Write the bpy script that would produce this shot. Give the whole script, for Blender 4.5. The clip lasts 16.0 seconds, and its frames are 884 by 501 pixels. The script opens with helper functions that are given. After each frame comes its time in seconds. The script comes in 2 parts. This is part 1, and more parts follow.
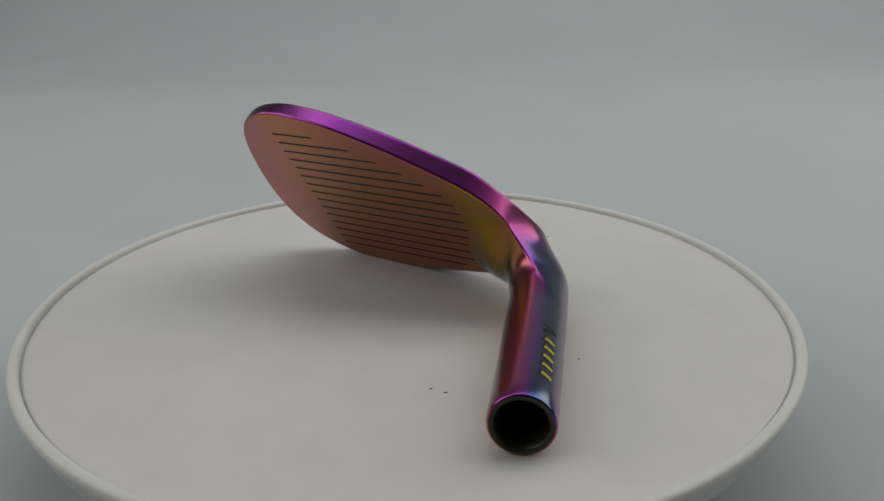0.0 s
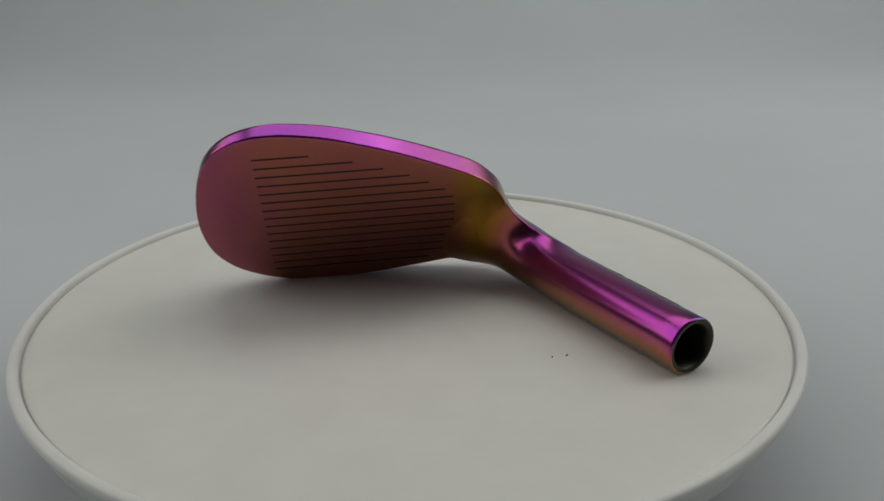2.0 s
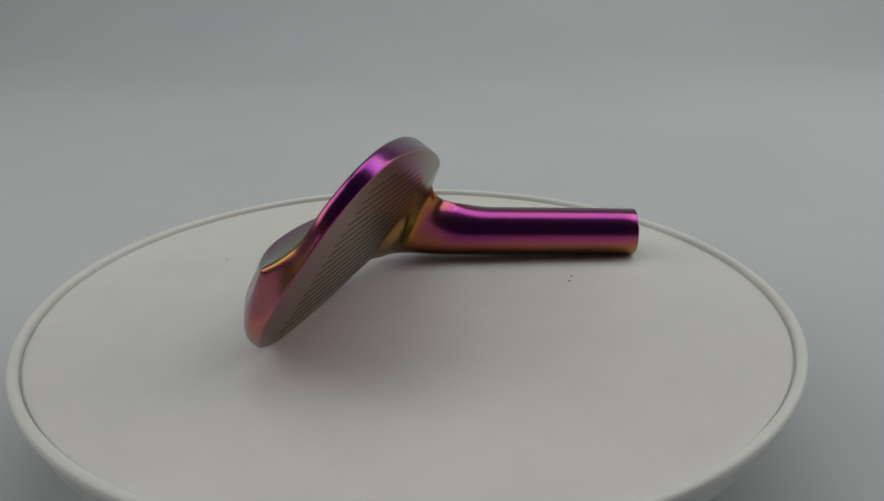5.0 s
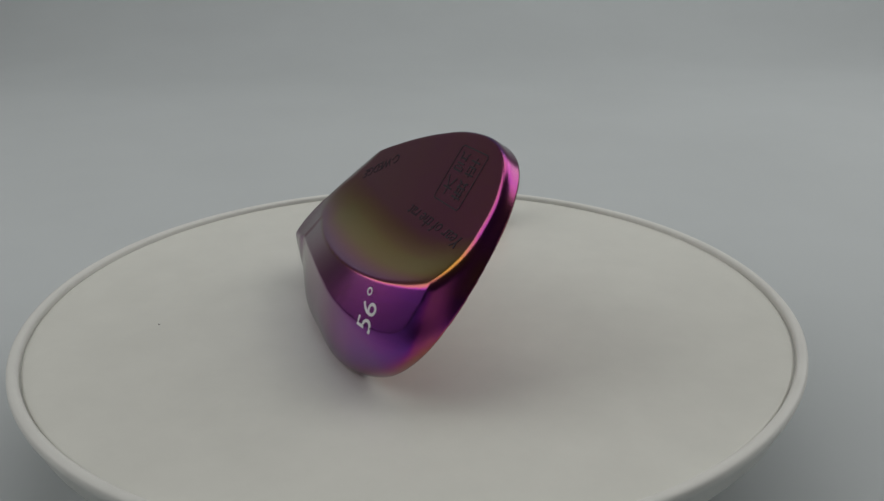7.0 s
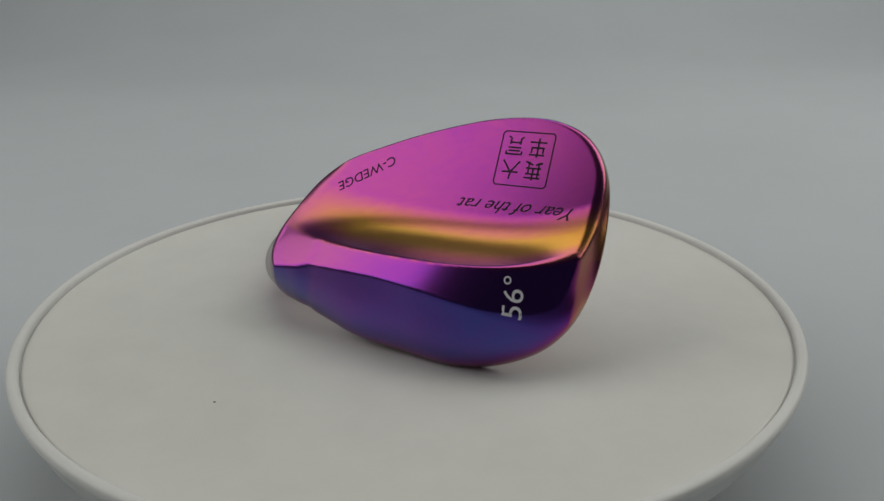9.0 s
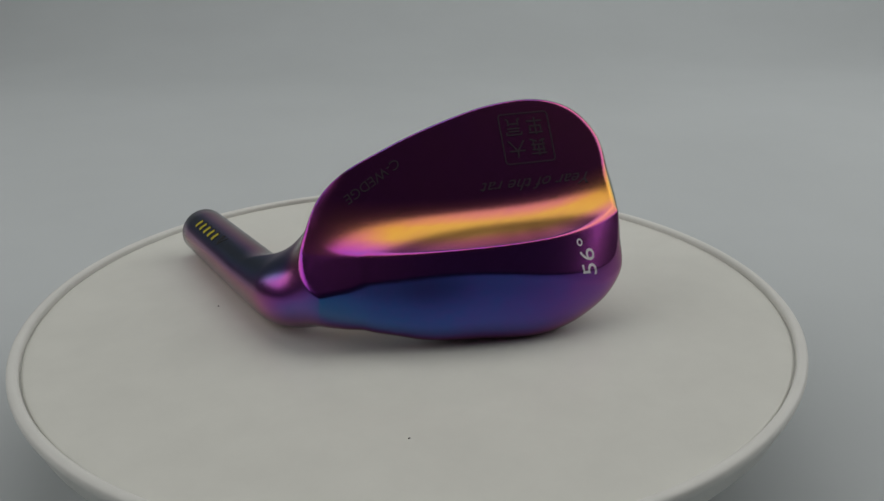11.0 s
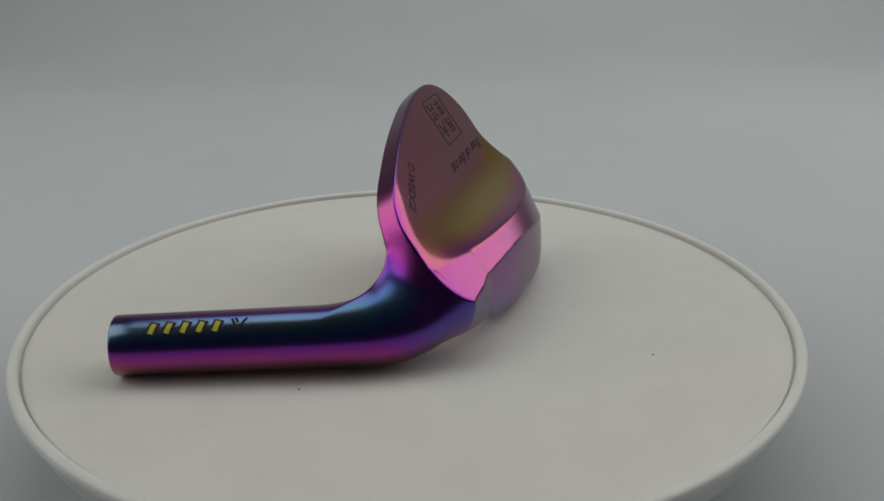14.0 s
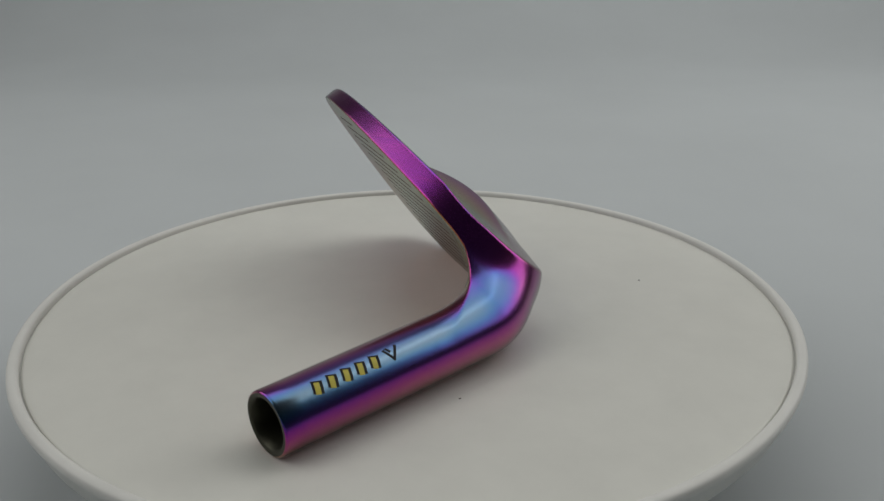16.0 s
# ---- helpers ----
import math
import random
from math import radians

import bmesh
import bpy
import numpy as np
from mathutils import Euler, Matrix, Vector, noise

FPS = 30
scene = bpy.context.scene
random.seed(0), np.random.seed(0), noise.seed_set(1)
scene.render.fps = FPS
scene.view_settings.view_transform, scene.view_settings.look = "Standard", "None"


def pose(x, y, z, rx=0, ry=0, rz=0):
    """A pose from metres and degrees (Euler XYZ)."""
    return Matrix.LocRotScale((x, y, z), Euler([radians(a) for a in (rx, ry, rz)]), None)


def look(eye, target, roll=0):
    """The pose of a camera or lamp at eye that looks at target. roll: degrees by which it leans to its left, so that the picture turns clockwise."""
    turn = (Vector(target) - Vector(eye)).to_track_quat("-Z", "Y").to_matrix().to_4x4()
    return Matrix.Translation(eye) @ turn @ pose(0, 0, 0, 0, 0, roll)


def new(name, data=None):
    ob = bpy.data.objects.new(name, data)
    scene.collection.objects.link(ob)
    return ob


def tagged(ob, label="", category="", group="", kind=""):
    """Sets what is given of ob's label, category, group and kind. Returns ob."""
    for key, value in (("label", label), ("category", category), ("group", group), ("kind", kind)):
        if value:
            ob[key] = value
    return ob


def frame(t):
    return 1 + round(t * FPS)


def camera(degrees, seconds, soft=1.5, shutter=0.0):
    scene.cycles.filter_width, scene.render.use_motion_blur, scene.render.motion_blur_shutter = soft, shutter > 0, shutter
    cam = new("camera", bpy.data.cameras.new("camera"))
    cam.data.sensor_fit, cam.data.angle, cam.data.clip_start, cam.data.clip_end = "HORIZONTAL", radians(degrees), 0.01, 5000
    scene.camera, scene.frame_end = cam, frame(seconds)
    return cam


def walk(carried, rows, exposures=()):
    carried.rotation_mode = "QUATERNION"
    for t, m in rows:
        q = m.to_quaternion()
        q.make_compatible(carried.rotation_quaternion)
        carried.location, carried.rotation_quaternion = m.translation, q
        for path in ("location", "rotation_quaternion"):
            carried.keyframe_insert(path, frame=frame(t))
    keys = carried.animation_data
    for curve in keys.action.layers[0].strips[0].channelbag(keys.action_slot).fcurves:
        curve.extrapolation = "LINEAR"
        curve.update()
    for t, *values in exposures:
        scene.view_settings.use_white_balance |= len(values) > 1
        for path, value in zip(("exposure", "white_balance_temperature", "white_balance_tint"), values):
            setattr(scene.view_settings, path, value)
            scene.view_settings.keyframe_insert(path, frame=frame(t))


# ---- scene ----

MM = 0.001

# ---- camera ----
cam = camera(53.199, 16.0)
CAM = pose(0.0, -0.218317, 0.099489, 68.827, 0.0, -2.154) @ pose(0, 0, 0, 0, 0, -0.342)
walk(cam, [(0.0, CAM), (16.0, CAM)])

# ---- world and lights ----
world = bpy.data.worlds.new("world")
scene.world = world
world.use_nodes = True
wn = world.node_tree.nodes["Background"]
wn.inputs["Color"].default_value = (0.85, 0.92, 1.0, 1)
wn.inputs["Strength"].default_value = 0.022


def area_lamp(name, eye, target, sx, sy, watts, color):
    data = bpy.data.lights.new(name, "AREA")
    data.shape, data.size, data.size_y, data.energy, data.color = "RECTANGLE", sx, sy, watts, color
    ob = new(name, data)
    ob.matrix_world = look(eye, target)
    return tagged(ob, "unseen large white photographic softbox lighting the turntable, or added backdrop fill", "softbox", kind="structure")


area_lamp("softbox_overhead", (0.12, 0.25, 0.85), (0.12, 0.29, 0.0), 0.95, 0.52, 2.4, (1.0, 0.985, 0.95))
area_lamp("softbox_west", (-0.70, -0.02, 0.67), (0.0, -0.02, 0.56), 0.76, 0.95, 3.35, (1.0, 0.985, 0.96))
area_lamp("softbox_east", (0.70, 0.20, 0.64), (0.0, 0.20, 0.54), 0.74, 0.92, 3.4, (1.0, 0.985, 0.96))
# added fill light that only brightens the backdrop; no known lamp stands there
area_lamp("backdrop_fill", (0.35, 0.30, 1.05), (0.50, 1.05, 0.80), 1.0, 0.4, 0.68, (0.97, 0.99, 1.0))


# ---- materials ----
def material(name):
    m = bpy.data.materials.new(name)
    m.use_nodes = True
    nt = m.node_tree
    return m, nt, nt.nodes["Principled BSDF"]


def tex_noise(nt, scale, detail=3.0, rough=0.55, vector=None):
    n = nt.nodes.new("ShaderNodeTexNoise")
    n.inputs["Scale"].default_value, n.inputs["Detail"].default_value = scale, detail
    n.inputs["Roughness"].default_value = rough
    if vector is not None:
        nt.links.new(vector, n.inputs["Vector"])
    return n


def ramp(nt, fac, stops):
    r = nt.nodes.new("ShaderNodeValToRGB")
    e = r.color_ramp.elements
    while len(e) < len(stops):
        e.new(0.5)
    for k, (pos, col) in zip(e, stops):
        k.position, k.color = pos, (*col, 1)
    nt.links.new(fac, r.inputs["Fac"])
    return r


def remap(nt, value, a, b, lo, hi):
    n = nt.nodes.new("ShaderNodeMapRange")
    for key, v in (("From Min", a), ("From Max", b), ("To Min", lo), ("To Max", hi)):
        n.inputs[key].default_value = v
    nt.links.new(value, n.inputs["Value"])
    return n


def coated_metal(name, rough, index=4.6, brush=(70, 900, 900), veil=0.0):
    """Steel under a rainbow film; the film's thickness in nanometres is laid down on each part as the attribute film."""
    m, nt, b = material(name)
    co = nt.nodes.new("ShaderNodeTexCoord")
    at = nt.nodes.new("ShaderNodeAttribute")
    at.attribute_name = "film"
    drift = tex_noise(nt, 45, 2, 0.5, co.outputs["Object"])
    wob = remap(nt, drift.outputs["Fac"], 0.3, 0.7, -1.2, 1.2)
    mp = nt.nodes.new("ShaderNodeMapping")
    mp.inputs["Scale"].default_value = brush
    mp.inputs["Rotation"].default_value = (0, 0, radians(36))
    nt.links.new(co.outputs["Object"], mp.inputs["Vector"])
    grain = tex_noise(nt, 1.0, 4, 0.6, mp.outputs["Vector"])
    fine = remap(nt, grain.outputs["Fac"], 0.3, 0.7, -0.8, 0.8)
    add = nt.nodes.new("ShaderNodeMath")
    nt.links.new(at.outputs["Fac"], add.inputs[0])
    nt.links.new(wob.outputs["Result"], add.inputs[1])
    add2 = nt.nodes.new("ShaderNodeMath")
    nt.links.new(add.outputs[0], add2.inputs[0])
    nt.links.new(fine.outputs["Result"], add2.inputs[1])
    nt.links.new(add2.outputs[0], b.inputs["Thin Film Thickness"])
    b.inputs["Thin Film IOR"].default_value = 2.4
    ior = remap(nt, at.outputs["Fac"], 171, 196, index, index * 0.6)
    nt.links.new(ior.outputs["Result"], b.inputs["IOR"])
    b.inputs["Base Color"].default_value = (0.004, 0.003, 0.004, 1)
    b.inputs["Coat Weight"].default_value, b.inputs["Coat IOR"].default_value, b.inputs["Coat Roughness"].default_value = veil, 1.7, 0.28
    rg = remap(nt, grain.outputs["Fac"], 0.3, 0.7, rough * 0.94, rough * 1.07)
    nt.links.new(rg.outputs["Result"], b.inputs["Roughness"])
    bp = nt.nodes.new("ShaderNodeBump")
    bp.inputs["Strength"].default_value, bp.inputs["Distance"].default_value = 0.012, 0.0002
    nt.links.new(grain.outputs["Fac"], bp.inputs["Height"])
    nt.links.new(bp.outputs["Normal"], b.inputs["Normal"])
    return m


RAINBOW = coated_metal("rainbow_coated_steel", 0.23, veil=0.15)
FACE_METAL = coated_metal("rainbow_brushed_face", 0.30)


def plain(name, color, rough, metallic=0.0, vary=0.06, scale=300.0, bump=0.0):
    m, nt, b = material(name)
    co = nt.nodes.new("ShaderNodeTexCoord")
    n = tex_noise(nt, scale, 4, 0.6, co.outputs["Object"])
    dark = tuple(c * (1 - vary) for c in color)
    lite = tuple(min(1, c * (1 + vary)) for c in color)
    r = ramp(nt, n.outputs["Fac"], [(0.3, dark), (0.7, lite)])
    nt.links.new(r.outputs["Color"], b.inputs["Base Color"])
    b.inputs["Roughness"].default_value, b.inputs["Metallic"].default_value = rough, metallic
    if bump:
        bp = nt.nodes.new("ShaderNodeBump")
        bp.inputs["Strength"].default_value, bp.inputs["Distance"].default_value = bump, 0.0003
        nt.links.new(n.outputs["Fac"], bp.inputs["Height"])
        nt.links.new(bp.outputs["Normal"], b.inputs["Normal"])
    return m


WHITE_PLASTIC = plain("white_plastic", (0.695, 0.700, 0.650), 0.36, vary=0.03, scale=60)
RING_PLASTIC = plain("rim_plastic", (0.71, 0.715, 0.68), 0.45, vary=0.03, scale=60)
GAP_DARK = plain("gap_grey", (0.62, 0.62, 0.60), 0.7)
PAPER = plain("grey_paper", (0.505, 0.540, 0.552), 0.9, vary=0.03, scale=6)
BLACK_PAINT = plain("black_paint", (0.007, 0.005, 0.006), 0.8)
# dark purple of the engraving, with the shadow inside its strokes painted in
ENGRAVED_SHADE = plain("engraved_purple_shade", (0.014, 0.005, 0.013), 0.75)
GROOVE_DARK = plain("groove_black", (0.012, 0.007, 0.008), 0.85)
YELLOW_PAINT = plain("yellow_paint", (0.50, 0.43, 0.02), 0.4)
WHITE_PAINT = plain("white_paint", (0.80, 0.80, 0.82), 0.5)
BORE = plain("bore_steel", (0.05, 0.05, 0.035), 0.45, metallic=0.8)
DIRT = plain("dirt", (0.03, 0.028, 0.025), 0.8)


# ---- mesh helpers ----
def link_mesh(name, verts, faces, mat, parent=None, label="", smooth=True, normals=None, film=None):
    me = bpy.data.meshes.new(name)
    me.from_pydata([tuple(v) for v in verts], [], [tuple(f) for f in faces])
    me.materials.append(mat)
    me.polygons.foreach_set("use_smooth", [smooth] * len(me.polygons))
    me.update()
    if normals is not None:
        me.normals_split_custom_set_from_vertices([tuple(n) for n in normals])
    if film is not None:
        me.attributes.new("film", "FLOAT", "POINT").data.foreach_set("value", np.asarray(film, np.float32))
    ob = new(name, me)
    if parent is not None:
        ob.parent = parent
    if label:
        ob["label"] = label
    return ob


def part(name, bm, mat, parent, label="", smooth=True):
    me = bpy.data.meshes.new(name)
    bm.to_mesh(me)
    bm.free()
    me.materials.append(mat)
    me.polygons.foreach_set("use_smooth", [smooth] * len(me.polygons))
    ob = new(name, me)
    if parent is not None:
        ob.parent = parent
    if label:
        ob["label"] = label
    return ob


def lathe(profile, steps, axis_origin=None, basis=None):
    """Verts and quads of a profile of (radius, height) turned round z, or round the third column of basis."""
    verts, faces = [], []
    n = len(profile)
    for i in range(steps):
        a = 2 * math.pi * i / steps
        for r, h in profile:
            v = Vector((r * math.cos(a), r * math.sin(a), h))
            if basis is not None:
                v = basis @ v + axis_origin
            verts.append(v)
    for i in range(steps):
        j = (i + 1) % steps
        for k in range(n - 1):
            faces.append((i * n + k, j * n + k, j * n + k + 1, i * n + k + 1))
    return verts, faces


# ---- backdrop: one curved sheet of grey paper, under and behind the turntable ----
def backdrop_sheet():
    prof = [(-1.2, TABLE_Z)]
    for i in range(13):
        a = math.radians(90 * i / 12)
        prof.append((0.55 + 0.5 * math.sin(a), TABLE_Z + 0.5 - 0.5 * math.cos(a)))
    prof.append((1.05, 1.6))
    verts, faces = [], []
    for y, z in prof:
        verts += [(-2.2, y, z), (2.2, y, z)]
    for i in range(len(prof) - 1):
        faces.append((2 * i, 2 * i + 1, 2 * i + 3, 2 * i + 2))
    ob = link_mesh("backdrop", verts, faces, PAPER)
    return tagged(ob, "smooth pale grey paper sweep under and behind turntable", "backdrop", kind="structure")


TABLE_Z = -0.030
backdrop_sheet()


# ---- turntable ----
def turntable():
    top = new("turntable")
    v, f = lathe([(0.0001, 0.0), (0.0964, 0.0), (0.0969, -0.0001), (0.0970, -0.0004), (0.0970, -0.0030)], 200)
    link_mesh("plate", v, f, WHITE_PLASTIC, top, "matt white round plate")
    v, f = lathe([(0.0966, -0.0008), (0.0976, -0.0008)], 200)
    link_mesh("joint", v, f, GAP_DARK, top, "narrow grey joint inside rim")
    v, f = lathe([(0.0975, -0.0020), (0.0975, 0.0006), (0.0977, 0.0011), (0.0981, 0.0013), (0.0988, 0.0014), (0.0996, 0.0012), (0.1001, 0.0007),
                  (0.1002, -0.0001), (0.1000, -0.0009), (0.0993, -0.0016), (0.0976, -0.0066), (0.0968, -0.0073), (0.0900, -0.0074)], 200)
    link_mesh("rim", v, f, RING_PLASTIC, top, "raised white plastic rim")
    for x, y, l, a in ((3.8, -46.6, 0.5, 40), (7.0, -48.4, 0.6, 10), (44.4, 48.9, 0.35, 0), (39.1, -34.4, 0.35, 60)):
        bm = bmesh.new()
        bmesh.ops.create_icosphere(bm, subdivisions=1, radius=1.0)
        bm.transform(pose(x * MM, y * MM, 0.08 * MM, 0, 0, a) @ Matrix.Diagonal((l * MM, 0.22 * MM, 0.12 * MM, 1)))
        part("speck", bm, DIRT, top, "tiny dark crumb of dirt")
    return tagged(top, "round white plastic display turntable with raised rim", "turntable")


TURN = turntable()


def turntable_foot():
    v, f = lathe([(0.0001, -0.0076), (0.070, -0.0076), (0.074, -0.0095), (0.078, TABLE_Z + 0.002), (0.080, TABLE_Z + 0.0003)], 96)
    ob = link_mesh("motor_drum", v, f, WHITE_PLASTIC)
    return tagged(ob, "white plastic motor drum under the turning plate", "motor drum")


turntable_foot()


# ---- golf club head: a solid in face coordinates (mm): u to the heel, v up the face, w from the face to the back ----
C0 = np.array([-25.76, 10.19, 41.01])
BAS = np.array([[0.81143, -0.58306, 0.04025], [-0.35543, -0.43763, 0.82592], [0.46394, 0.68449, 0.56235]])


def to_local(p):
    return (np.asarray(p, float) - C0) @ BAS.T


def to_world(q):
    return np.asarray(q, float) @ BAS + C0


OUTLINE = [(-13.5, 10.6), (-5, 11.3), (6, 9.2), (16, 5.5), (26, 0.9), (35, -4.0), (43, -8.9), (48.5, -14.0), (51.8, -20), (52.8, -28), (52.2, -35.5), (50.2, -41.0),
           (47.0, -43.8), (42, -45.0), (30, -47.2), (15, -49.7), (1, -50.3), (-8, -49.3), (-15.5, -46.4), (-22.3, -41.2), (-26.8, -33.8),
           (-28.7, -25), (-28.5, -15.5), (-26.5, -5), (-23.6, 2.2), (-19.3, 7.6)]


def spline(points, n=8):
    p = np.array(points, float)
    out = []
    for i in range(len(p)):
        a, b, c, d = p[i - 1], p[i], p[(i + 1) % len(p)], p[(i + 2) % len(p)]
        for k in range(n):
            t = k / n
            out.append(0.5 * (2 * b + (c - a) * t + (2 * a - 5 * b + 4 * c - d) * t * t + (3 * b - a - 3 * c + d) * t ** 3))
    return np.array(out)


def polygon_distance(px, py, poly):
    best = np.full(px.shape, 1e9)
    inside = np.zeros(px.shape, bool)
    for i in range(len(poly)):
        (ax, ay), (bx, by) = poly[i - 1], poly[i]
        dx, dy = bx - ax, by - ay
        t = np.clip(((px - ax) * dx + (py - ay) * dy) / (dx * dx + dy * dy + 1e-12), 0, 1)
        best = np.minimum(best, (px - ax - t * dx) ** 2 + (py - ay - t * dy) ** 2)
        cross = (ay > py) != (by > py)
        xi = ax + (py - ay) * dx / (dy if abs(dy) > 1e-9 else 1e-9)
        inside ^= cross & (px < xi)
    return np.where(inside, -1, 1) * np.sqrt(best)


GU, GV, G = np.arange(-40, 100, 0.4), np.arange(-75, 25, 0.4), 0.4
OUT_GRID = polygon_distance(*np.meshgrid(GU, GV, indexing="ij"), spline(OUTLINE))


def outline_distance(u, v):
    x, y = np.clip((u - GU[0]) / G, 0, len(GU) - 1.001), np.clip((v - GV[0]) / G, 0, len(GV) - 1.001)
    i, j = x.astype(int), y.astype(int)
    a, b = x - i, y - j
    g = OUT_GRID
    return g[i, j] * (1 - a) * (1 - b) + g[i + 1, j] * a * (1 - b) + g[i, j + 1] * (1 - a) * b + g[i + 1, j + 1] * a * b


def smin(a, b, k):
    h = np.clip(0.5 + 0.5 * (b - a) / k, 0, 1)
    return b * (1 - h) + a * h - k * h * (1 - h)


def smax(a, b, k):
    return -smin(-a, -b, k)


# the open end of the hosel, its axis and the length of its straight tube
HOSEL_END = np.array([20.5, -73.4, 6.95])
HOSEL_DIR = np.array([0.1987, 0.9799, 0.0172])
HOSEL_DIR = HOSEL_DIR / np.linalg.norm(HOSEL_DIR)
STRAIGHT = 40.0
HEEL_CUT = np.polyfit((-9, -12, -20, -30, -40, -46), (43.4, 44.4, 47.4, 50.4, 51.8, 51.0), 3)


BACK_CUT = np.polyfit((-10, -14, -20, -27, -34, -40, -46), (41.0, 45.4, 50.4, 54.2, 56.0, 55.6, 52.5), 4)


def heel_cut(v, w):
    """Where along u the blade ends and the neck begins; farther out at the back."""
    v = np.clip(v, -52, -8)
    base = np.polyval(HEEL_CUT, v)
    f = np.clip((w - 0.5) / 5.0, 0, 1)
    return base + f * f * (3 - 2 * f) * np.clip(np.polyval(BACK_CUT, v) - base, 0, None)


# the sharp ridge under the hollow, and the softer crease where the muscle turns down to the sole
RIDGE_U = (-28, -25, -20, -15, -10, -5, 0, 10, 20, 30, 40, 50, 55, 60)
RIDGE_V = np.polyfit(RIDGE_U, (-18.6, -21.1, -24.2, -26.5, -28.3, -29.6, -30.5, -31.7, -32.3, -32.6, -32.3, -31.0, -29.7, -28.0), 5)
RIDGE_W = np.polyfit(RIDGE_U, (7.2, 8.7, 11.0, 12.9, 14.2, 15.2, 15.8, 16.0, 15.3, 13.8, 11.8, 9.4, 8.1, 7.0), 5)
CREASE_V = np.polyfit((-25, -20, -15, -10, -5, 0, 10, 20, 30, 40, 50, 55), (-32.6, -35.7, -37.7, -38.9, -39.5, -39.8, -39.9, -40.0, -40.3, -40.6, -40.4, -39.9), 4)


def ridge_line(u):
    return np.polyval(RIDGE_V, np.clip(u, -30, 60))


def ease(x):
    x = np.clip(x, 0, 1)
    return x * x * (3 - 2 * x)


HOSEL_R = 7.25
NECK_FROM, NECK_WAY = to_local(HOSEL_END), BAS @ HOSEL_DIR
# the bend of the neck's middle line, from the hosel into the heel of the blade
BEND = np.array([NECK_FROM + NECK_WAY * 55, NECK_FROM + NECK_WAY * 67, (54.0, -40.2, 2.2), (44.0, -38.5, 4.2)])


def bend(t):
    """Point, first and second derivative of the bend at t."""
    a, b, c, d = BEND
    t = t[..., None]
    k = 1 - t
    return (k ** 3 * a + 3 * t * k * k * b + 3 * t * t * k * c + t ** 3 * d,
            3 * (k * k * (b - a) + 2 * t * k * (c - b) + t * t * (d - c)),
            6 * (k * (c - 2 * b + a) + t * (d - 2 * c + b)))


def neck_distance(u, v, w):
    """Signed distance of the round neck; far from it a large number."""
    out = np.full(u.shape, 60.0)
    near = u > 24
    x = np.stack([u[near], v[near], w[near]], -1)
    # straight stretch
    s = np.clip((x - NECK_FROM) @ NECK_WAY, 26, 55)
    best = np.linalg.norm(x - NECK_FROM - s[..., None] * NECK_WAY, axis=-1) - HOSEL_R
    # bend: nearest of a few stations, then Newton steps
    far, t = np.full(best.shape, 1e9), np.zeros(best.shape)
    for k in range(13):
        q = np.linalg.norm(x - bend(np.array(k / 12))[0], axis=-1)
        t = np.where(q < far, k / 12, t)
        far = np.minimum(far, q)
    for _ in range(3):
        p, d1, d2 = bend(t)
        dd = (d1 * d1).sum(-1)
        t = np.clip(t - ((p - x) * d1).sum(-1) / np.maximum(dd + ((p - x) * d2).sum(-1), 0.3 * dd), 0, 1)
    radius = HOSEL_R + (3.0 - HOSEL_R) * ease((t - 0.15) / 0.85)
    out[near] = np.minimum(best, np.linalg.norm(x - bend(t)[0], axis=-1) - radius)
    return out


def blade_block(u, v, w):
    """The blade before its back is cut: flat face, cambered sole that runs up to the crease, chamfered toe."""
    uc, wp = np.clip(u, -30, 60), np.clip(w, 0, None)
    mid = np.exp(-((u - 12) / 20) ** 2)
    vr, vc = np.polyval(RIDGE_V, uc), np.polyval(CREASE_V, uc) + 1.49 + 1.30 * mid
    wc = np.polyval(RIDGE_W, uc) * 0.987 + (0.0285 - 0.0053 * uc) * (vc - vr)
    deep = np.clip(-outline_distance(uc, vc), 1.0, None)
    x = np.clip(wp / wc, 1e-6, 1.5)
    low = 1 / (1 + np.exp((v + 30) / 2.5))
    camber = (2.91 + 2.3 * ease((u - 8) / 20) + 2.35 * mid - 1.77 * ease(-u / 20)) * ease((60 - u) / 24) * np.sin(x * math.pi)
    toe = 3.03 * (1 - np.exp(-wp / 4)) * ease((-u - 8) / 16) * ease((3 - v) / 14)
    side = outline_distance(u, v) + (deep * x ** (1.637 - 0.226 * mid) - camber) * low + toe * (1 - low)
    return smax(side * 0.8, -w, 0.5)


def head_solid(u, v, w):
    """Signed distance, about, of blade and neck in one."""
    uc = np.clip(u, -30, 60)
    vr, wr = np.polyval(RIDGE_V, uc), np.polyval(RIDGE_W, uc) * 0.987
    s = v - vr
    # flat upper back, swept out into the hollow down to the ridge, closed round at the heel
    flat = 4.76 + 0.031 * u - 0.008 * v
    wall = np.clip(u - np.interp(v, (-32, -27, -20, -12, -6), (52.5, 55.0, 57.0, 57.0, 57.0)), 0, 12)
    back = w - (flat + np.maximum(wr - flat, 1.0) * np.clip(1 - s / 15.9, 0, 2.2) ** 2.0 + 0.55 * wall ** 2)
    band = w - (wr + (0.0285 - 0.0053 * uc) * s)
    fillet = (14.0 + 4.0 * ease((v + 40) / 18)) * (0.5 + 0.5 * ease((u - 35) / 10))
    body = smin(np.maximum(blade_block(u, v, w), band * 0.9), neck_distance(u, v, w), fillet)
    # the edge is broken a little along the top, more round the toe
    return smax(body, smax(band * 0.9, back * 0.7, 0.25), 0.6 + 0.9 * ease((-u - 4) / 18))


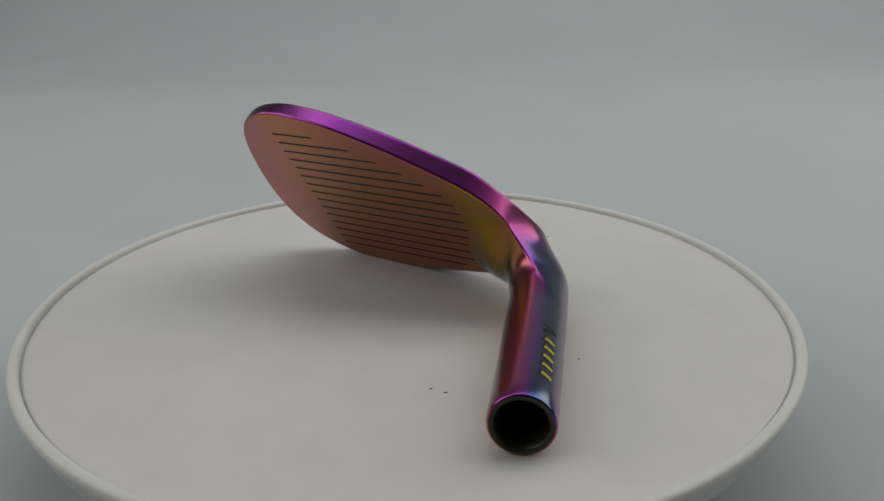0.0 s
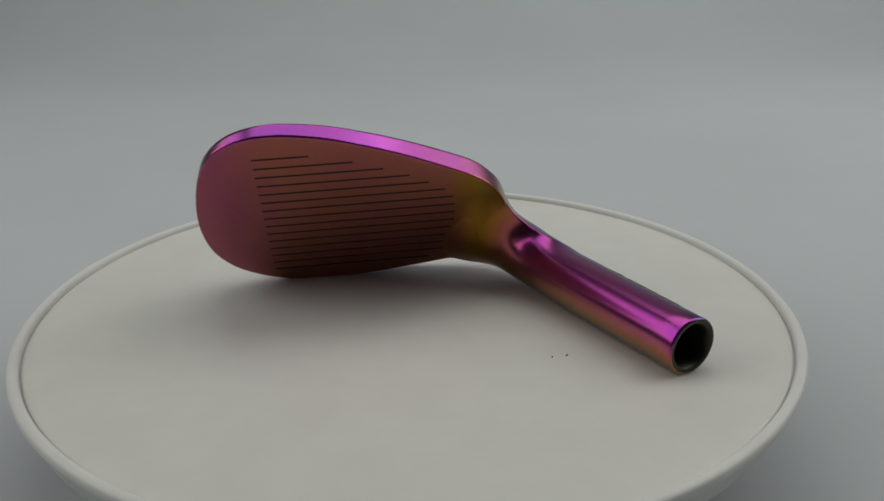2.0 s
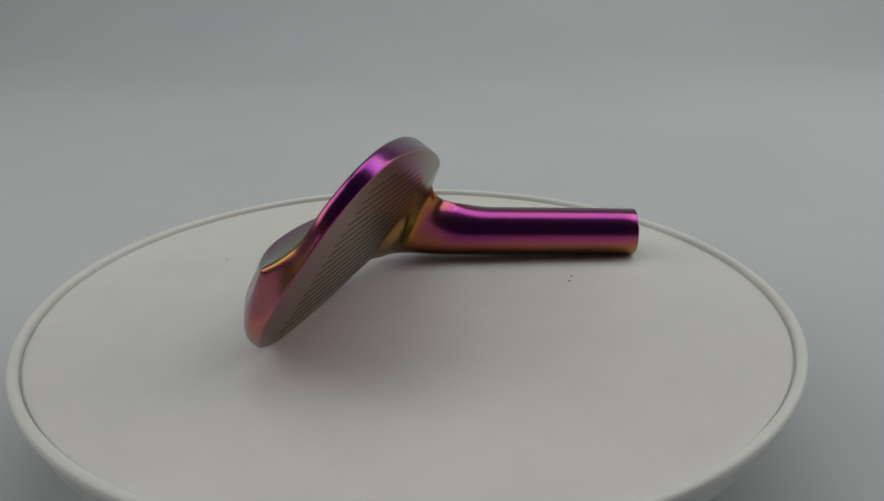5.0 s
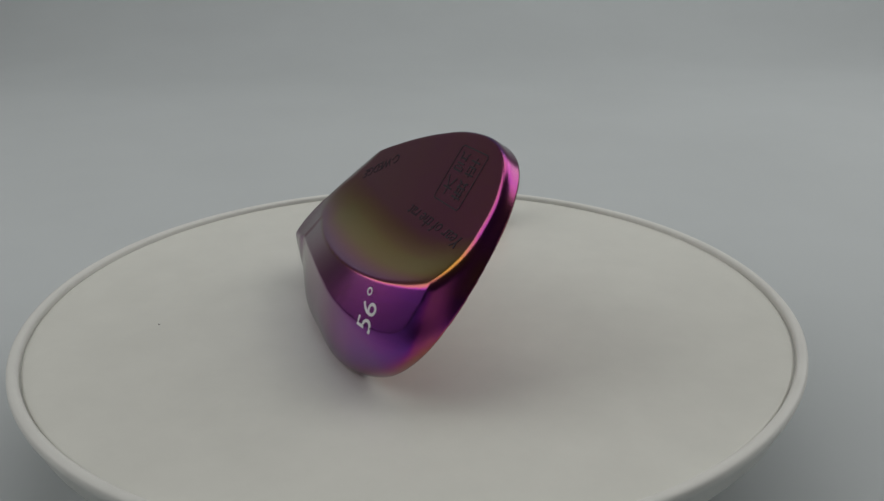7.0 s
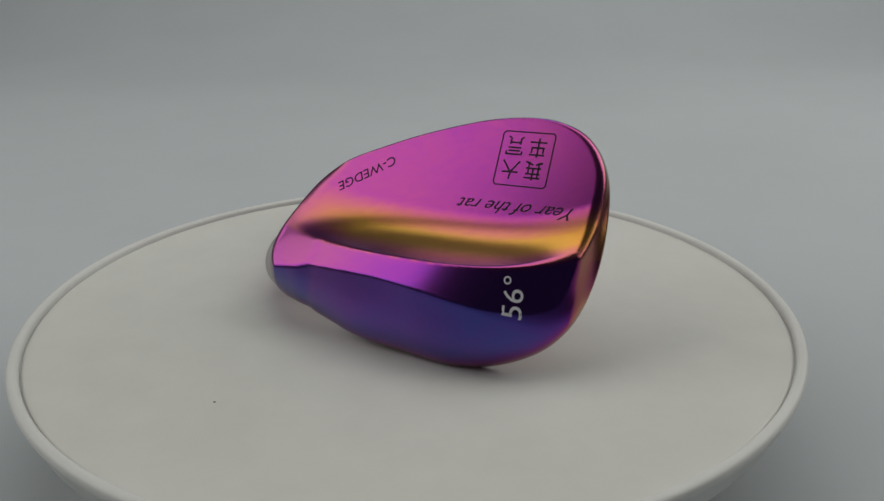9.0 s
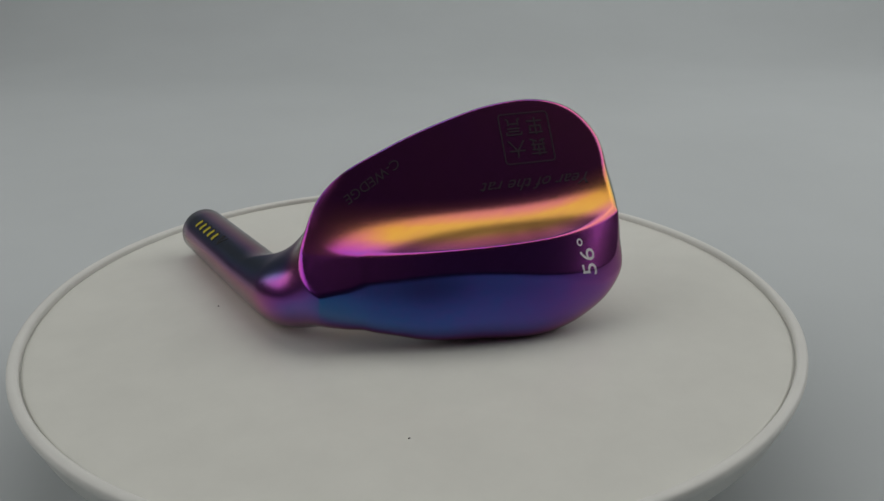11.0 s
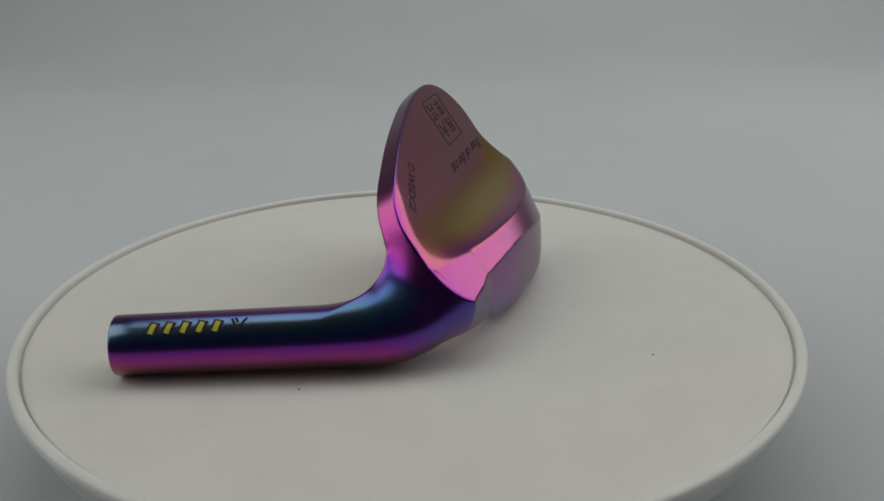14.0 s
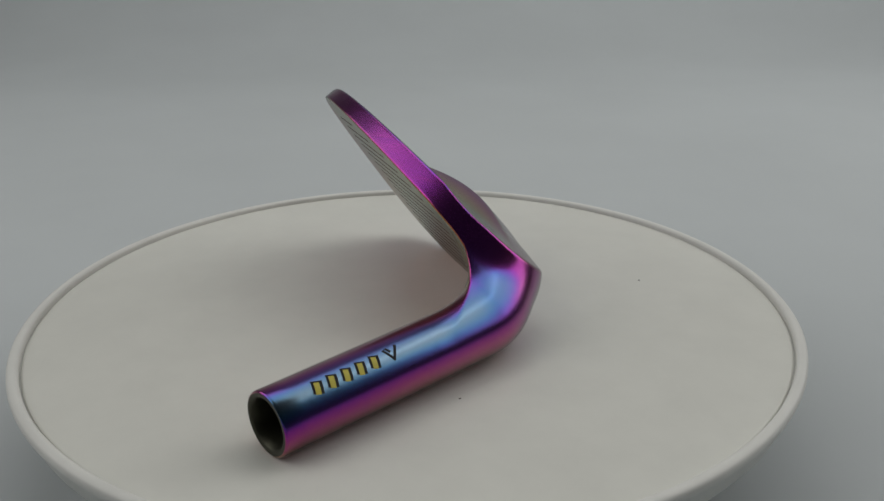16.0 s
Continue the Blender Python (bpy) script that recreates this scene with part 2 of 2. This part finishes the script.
def film_depth(p, n, neck):
    """Film thickness in nm: thin in the hollow, on the face and at the toe, thick on edges that look up and back. neck: 0 on the blade, 1 on the hosel."""
    u, v, w = p.T
    nu, nv, nw = n.T
    s = v - ridge_line(u)
    hollow = np.clip(1.2 - np.abs(s - 6.5) / 7.5, 0, 1) * np.clip((58 - u) / 26, 0.25, 1) * np.clip((nw - 0.3) * 3, 0, 1) * (s > -0.2) * (1 - neck)
    edge = np.clip(((0.35 * nu + 0.94 * nv) * nw - 0.3) * 8, 0, 2)
    top = np.clip(nv * 2 - 1, 0, 1)
    sole = np.clip(-nv * 1.3, 0, 1) * np.clip(nw + 0.3, 0, 1)
    toe = np.clip(-nu * 4 - 3, 0, 1)
    front = np.clip(-nw, 0, 1)
    gold_heel = np.clip((u - 36) / 9, 0, 1)
    band = np.clip(-s, 0, 1) * np.clip((nw - 0.3) * 3, 0, 1)
    peak = np.clip(n @ np.array([0.52, 0.45, 0.72]), 0, 1) ** 3
    blade = 200 + 5 * band + 17 * edge * (1 - hollow) + 9 * top + (15 + 7 * np.clip((u - 15) / 30, 0, 1)) * sole - 7 * toe - front * (9 + 15 * gold_heel - 7 * np.clip((-u - 6) / 16, 0, 1)) - 20 * hollow
    tube = 202 + 36 * peak ** 2.2 - 14 * np.clip(0.12 - 1.6 * nw, 0, 1)
    return (blade * (1 - neck) + tube * neck) * 2.0 / 2.4


def surface_net(lo, hi, h):
    """A quad mesh of head_solid = 0, one vertex in each cell that it crosses."""
    ax = [np.arange(a, b, h) for a, b in zip(lo, hi)]
    u, v, w = np.meshgrid(*ax, indexing="ij")
    shape = u.shape
    val = np.empty(u.size)
    uf, vf, wf = u.ravel(), v.ravel(), w.ravel()
    for k in range(0, u.size, 400000):
        val[k:k + 400000] = head_solid(uf[k:k + 400000], vf[k:k + 400000], wf[k:k + 400000])
    val = val.reshape(shape)
    n = tuple(x - 1 for x in shape)
    acc, cnt = np.zeros((*n, 3)), np.zeros(n)
    corner = lambda d: val[d[0]:d[0] + n[0], d[1]:d[1] + n[1], d[2]:d[2] + n[2]]
    for axis in range(3):
        o1, o2 = [k for k in range(3) if k != axis]
        for a in (0, 1):
            for b in (0, 1):
                p = [0, 0, 0]
                p[o1], p[o2] = a, b
                q = list(p)
                q[axis] = 1
                x, y = corner(p), corner(q)
                hit = (x < 0) != (y < 0)
                t = np.where(hit, x / np.where(hit, x - y, 1), 0)
                cnt += hit
                acc[..., o1] += hit * a
                acc[..., o2] += hit * b
                acc[..., axis] += t
    act = cnt > 0
    index = np.full(n, -1)
    index[act] = np.arange(act.sum())
    cells = np.argwhere(act)
    pts = (cells + acc[act] / cnt[act][:, None]) * h + np.array(lo)
    faces = []
    inside = val < 0
    for axis in range(3):
        o1, o2 = [(1, 2), (2, 0), (0, 1)][axis]
        sl = [slice(1, x - 1) for x in shape]
        s2 = list(sl)
        sl[axis], s2[axis] = slice(0, shape[axis] - 1), slice(1, shape[axis])
        a, b = inside[tuple(sl)], inside[tuple(s2)]
        for flip, mask in ((False, a & ~b), (True, b & ~a)):
            c = np.argwhere(mask)
            c[:, o1] += 1
            c[:, o2] += 1
            e1, e2 = np.eye(3, dtype=int)[o1], np.eye(3, dtype=int)[o2]
            quad = [index[tuple((c - x).T)] for x in (e1 + e2, e2, 0 * e1, e1)]
            quad = np.stack(quad if not flip else quad[::-1], 1)
            faces.append(quad)
    return pts, np.concatenate(faces)


def gradient(p, e=0.12):
    g = np.empty_like(p)
    for k in range(3):
        d = np.zeros(3)
        d[k] = e
        g[:, k] = head_solid(*(p + d).T) - head_solid(*(p - d).T)
    return g / (2 * e)


def skin(u, v):
    """Depth w of the back skin over (u, v), and its normal."""
    hi, lo = np.full(u.shape, 20.0), np.full(u.shape, 1.0)
    for w in np.arange(19.75, 0.5, -0.25):
        inside = head_solid(u, v, np.full(u.shape, w)) < 0
        first = inside & (lo == 1.0)
        lo[first], hi[first] = w, w + 0.25
    for _ in range(12):
        m = (lo + hi) / 2
        inside = head_solid(u, v, m) < 0
        lo, hi = np.where(inside, m, lo), np.where(inside, hi, m)
    p = np.stack([u, v, lo], 1)
    n = gradient(p, 0.2)
    return p, n / np.linalg.norm(n, axis=1)[:, None]


def on_back(name, bm, origin, xdir, mat, parent, label="", rise=0.07):
    """Lays a flat bmesh (x, y in mm; z over 0 is the top) on the back skin: x along xdir in (u, v), letters' tops to its left."""
    xd = np.array(xdir, float)
    xd /= np.linalg.norm(xd)
    yd = np.array([xd[1], -xd[0]])
    co = np.array([v.co[:] for v in bm.verts])
    uv = np.array(origin) + co[:, :1] * xd + co[:, 1:2] * yd
    p, n = skin(uv[:, 0].copy(), uv[:, 1].copy())
    q = to_world(p + n * np.where(co[:, 2:] > 0, rise, -0.3)) * MM
    for vert, c in zip(bm.verts, q):
        vert.co = c
    bmesh.ops.recalc_face_normals(bm, faces=bm.faces)
    return part(name, bm, mat, parent, label, smooth=False)


def lettering(text, height, shear=0.0, width=None, bold=0.0):
    """Letters as a bmesh in mm, starting at x = 0."""
    cu = bpy.data.curves.new("lettering", "FONT")
    cu.body, cu.size, cu.shear, cu.extrude, cu.offset, cu.resolution_u = text, 1.0, shear, 0.1, bold, 3
    tmp = bpy.data.objects.new("lettering", cu)
    scene.collection.objects.link(tmp)
    bpy.context.view_layer.update()
    me = bpy.data.meshes.new_from_object(tmp.evaluated_get(bpy.context.evaluated_depsgraph_get()))
    bpy.data.objects.remove(tmp)
    bm = bmesh.new()
    bm.from_mesh(me)
    bpy.data.meshes.remove(me)
    xs = [v.co.x for v in bm.verts]
    k = height / 0.70
    kx = width / (max(xs) - min(xs)) if width else k
    for v in bm.verts:
        v.co = ((v.co.x - min(xs)) * kx, v.co.y * k, v.co.z)
    bmesh.ops.triangulate(bm, faces=bm.faces)
    return bm


def stroke(bm, x0, y0, x1, y1, thick):
    """A straight bar with blunt ends, cut into short lengths so that it can follow a curved skin."""
    d = Vector((x1 - x0, y1 - y0, 0))
    n = Vector((-d.y, d.x, 0)).normalized() * thick / 2
    steps = max(1, int(d.length / 1.2))
    rings = []
    for i in range(steps + 1):
        c = Vector((x0, y0, 0)) + d * i / steps
        rings.append([bm.verts.new(c + n + Vector((0, 0, z))) for z in (-0.1, 0.1)] + [bm.verts.new(c - n + Vector((0, 0, z))) for z in (0.1, -0.1)])
    for a, b in zip(rings, rings[1:]):
        for k in range(4):
            bm.faces.new((a[k], a[(k + 1) % 4], b[(k + 1) % 4], b[k]))
    bm.faces.new(rings[0])
    bm.faces.new(rings[-1][::-1])


def markings(club, blade, hosel):
    # model name along the top edge, script under the seal
    on_back("model_lettering", lettering("C-WEDGE", 2.5, 0.1, 17.0, 0.0), (30.6, -5.8), (14.3, -11.0), ENGRAVED_SHADE, blade, "engraved capitals, their inner shadow put into dark purple")
    on_back("script_lettering", lettering("Year of the rat", 3.1, 0.55, 29.5, 0.0), (-19.9, -9.0), (29.0, -3.4), ENGRAVED_SHADE, blade, "engraved slanting script")
    on_back("loft_number", lettering("56\u00b0", 4.2, 0.0, 9.0, 0.0), (-18.3, -37.4), (1.3, 8.2), WHITE_PAINT, blade, "white painted loft number")
    # seal: a rounded frame with four unreadable signs made of strokes
    org, xd = (-10.0, 7.8), (13.2, -1.5)
    bm = bmesh.new()
    c, w, h = 0.6, 13.3, 13.7
    ring = [(c, 0), (w - c, 0), (w, c), (w, h - c), (w - c, h), (c, h), (0, h - c), (0, c)]
    for a, b in zip(ring, ring[1:] + ring[:1]):
        stroke(bm, *a, *b, 0.32)
    on_back("seal_frame", bm, org, xd, ENGRAVED_SHADE, blade, "engraved rounded square frame")
    signs = {
        (1.6, 7.2): [(0.3, 4.2, 4.3, 4.2), (0.5, 3.2, 4.1, 3.2), (0.4, 1.8, 4.2, 1.8), (1.0, 0.2, 1.0, 4.2), (2.3, 1.8, 2.3, 4.8), (3.5, 0.2, 3.5, 3.2), (0.2, 0.4, 1.9, 0.9), (2.5, 0.9, 4.4, 0.2)],
        (7.4, 7.2): [(0.2, 3.1, 4.3, 3.1), (2.3, 4.9, 2.1, 3.0), (2.1, 3.0, 0.2, 0.3), (2.3, 3.0, 4.4, 0.2)],
        (1.6, 1.2): [(0.3, 4.4, 4.2, 4.4), (2.2, 5.0, 2.2, 0.2), (0.6, 2.6, 3.9, 2.6), (0.2, 1.2, 4.4, 1.2), (0.8, 4.0, 0.8, 2.6), (3.7, 4.0, 3.7, 2.6)],
        (7.4, 1.2): [(0.3, 4.6, 4.3, 4.6), (0.3, 4.6, 0.3, 3.8), (4.3, 4.6, 4.3, 3.8), (0.9, 3.7, 3.8, 3.7), (0.7, 2.9, 4.0, 2.9), (1.0, 2.1, 1.0, 0.9), (3.6, 2.1, 3.6, 0.9), (1.0, 1.6, 3.6, 1.6), (1.2, 0.8, 0.4, 0.1), (3.3, 0.8, 4.2, 0.1)]}
    for (ox, oy), lines in signs.items():
        bm = bmesh.new()
        for a, b, c2, d in lines:
            stroke(bm, ox + a, oy + b, ox + c2, oy + d, 0.42)
        on_back("seal_sign", bm, org, xd, ENGRAVED_SHADE, blade)

    # maker's mark on the hosel: plain yellow slabs edged black, and a dark chevron
    axis = HOSEL_DIR / np.linalg.norm(HOSEL_DIR)
    side = np.cross([0, 0, 1.0], axis)
    side = -side / np.linalg.norm(side)
    up = np.cross(side, axis)
    up = up if up[2] > 0 else -up

    def on_hosel(name, bm, mat, rise, label=""):
        for v in bm.verts:
            s, a = v.co.x, radians(56) + v.co.y / 7.1
            r = 6.95 + 0.3 * s / STRAIGHT + (rise if v.co.z > 0 else -0.3)
            p = HOSEL_END + axis * s + r * (side * math.cos(a) + up * math.sin(a))
            v.co = Vector(p) * MM
        bmesh.ops.recalc_face_normals(bm, faces=bm.faces)
        return part(name, bm, mat, hosel, label, smooth=False)

    for i in range(5):
        s0 = 9.3 + 3.55 * i
        bm = bmesh.new()
        stroke(bm, s0 + 0.1, -1.35, s0 + 1.0, 1.45, 2.35)
        on_hosel("mark_shadow", bm, BLACK_PAINT, 0.05, "black engraved edge")
        bm = bmesh.new()
        stroke(bm, s0, -1.45, s0 + 0.8, 1.05, 1.15)
        on_hosel("mark_bar", bm, YELLOW_PAINT, 0.09, "yellow painted bar")
    bm = bmesh.new()
    for q in ((27.2, 1.6, 28.6, -1.4), (28.4, -1.4, 30.6, 1.7), (28.0, 1.8, 28.6, 0.6)):
        stroke(bm, *q, 0.6)
    on_hosel("mark_chevron", bm, BLACK_PAINT, 0.06, "black engraved chevron")


def club_head():
    club = new("golf_club_head")
    pts, quads = surface_net((-32, -58, -31), (77, 15, 18.5), 0.45)
    for _ in range(3):
        g = gradient(pts)
        step = head_solid(*pts.T)[:, None] * g / np.maximum((g * g).sum(1), 0.2)[:, None]
        pts -= np.clip(step, -0.2, 0.2)
    nrm = gradient(pts, 0.2)
    nrm /= np.linalg.norm(nrm, axis=1)[:, None] + 1e-9
    if np.linalg.det(BAS) < 0:
        quads = quads[:, ::-1]
    world_p, world_n = to_world(pts) * MM, nrm @ BAS
    along = (to_world(pts) - HOSEL_END) @ HOSEL_DIR
    lean = ease((76 - along) / 24) * ease((pts[:, 0] - 44) / 10)
    film = film_depth(pts, nrm, lean)
    mid = pts[quads].mean(1)
    along = (to_world(mid) - HOSEL_END) @ HOSEL_DIR
    keep = mid[:, 0] < heel_cut(mid[:, 1], mid[:, 2])
    shank = ~keep & (along > STRAIGHT)
    on_face = keep & (mid[:, 2] < 0.06) & (nrm[quads].mean(1)[:, 2] < -0.97)
    rest = keep & ~on_face

    def piece(name, mask, mat, label):
        q = quads[mask]
        used, inv = np.unique(q, return_inverse=True)
        return link_mesh(name, world_p[used], inv.reshape(-1, 4), mat, club, label, normals=world_n[used], film=film[used])

    face = piece("face", on_face, FACE_METAL, "flat scored striking face in rainbow finish")
    blade = piece("blade", rest, RAINBOW, "rainbow blade with thick muscle back and rounded sole")
    piece("neck", shank, RAINBOW, "curved rainbow neck")

    # straight hosel tube with its bore
    d = Vector(HOSEL_DIR).normalized()
    basis = d.to_track_quat("Z", "X").to_matrix()
    r0, r1 = 6.95 * MM, HOSEL_R * MM
    prof = [(4.9 * MM, 26 * MM), (4.9 * MM, 2 * MM), (5.35 * MM, 0.5 * MM), (5.7 * MM, 0.06 * MM), (6.5 * MM, 0.0), (6.8 * MM, 0.12 * MM), (r0, 0.5 * MM)]
    for i in range(1, 9):
        k = i / 8
        prof.append((r0 + (r1 - r0) * k, (0.5 + (STRAIGHT - 0.5 + 0.1) * k) * MM))
    v, f = lathe(prof[4:], 72, Vector(HOSEL_END) * MM, basis)
    loc = to_local(np.array(v) / MM)
    axis_pt = to_local(HOSEL_END) + np.outer((np.array(v) / MM - HOSEL_END) @ HOSEL_DIR, BAS @ HOSEL_DIR)
    out = loc - axis_pt
    out /= np.linalg.norm(out, axis=1)[:, None]
    hosel = link_mesh("hosel", v, f, RAINBOW, club, "straight round rainbow hosel tube", film=film_depth(loc, out, np.ones(len(loc))))
    v, f = lathe([(0.0001, 26 * MM)] + prof[:5], 72, Vector(HOSEL_END) * MM, basis)
    link_mesh("bore", v, f, BORE, hosel, "dark open shaft bore")

    # score lines
    rights = (2.0, 12.4, 19.8, 26.4, 31.4, 35.6, 38.0, 38.6, 38.6, 38.6, 38.6, 38.6, 38.6, 38.4, 32.0)
    M = Matrix([[*(BAS[:, i])] for i in range(3)]).to_4x4()
    M.translation = Vector(C0)
    for i, right in enumerate(rights):
        vv = 3.5 - 3.36 * i
        bm = bmesh.new()
        bmesh.ops.create_cube(bm, size=1.0)
        left = -11.8
        bm.transform(Matrix.Translation(((left + right) / 2, vv, 0.1)) @ Matrix.Diagonal((right - left, 0.55, 0.26, 1)))
        bm.transform(M)
        bm.transform(Matrix.Scale(MM, 4))
        bmesh.ops.recalc_face_normals(bm, faces=bm.faces)
        part("score_line", bm, GROOVE_DARK, face, smooth=False)
    markings(club, blade, hosel)
    return tagged(club, "rainbow-coated wedge golf club head with muscle back resting on turntable", "golf club head")


CLUB = club_head()


# ---- turning ----
def motions():
    # one even speed, in degrees a second
    turns = [(t, 20.15 * t) for t in range(0, 17, 2)]
    rows = [(float(t), pose(0, 0, 0, 0, 0, a)) for t, a in turns]
    walk(TURN, rows)
    walk(CLUB, rows)


motions()
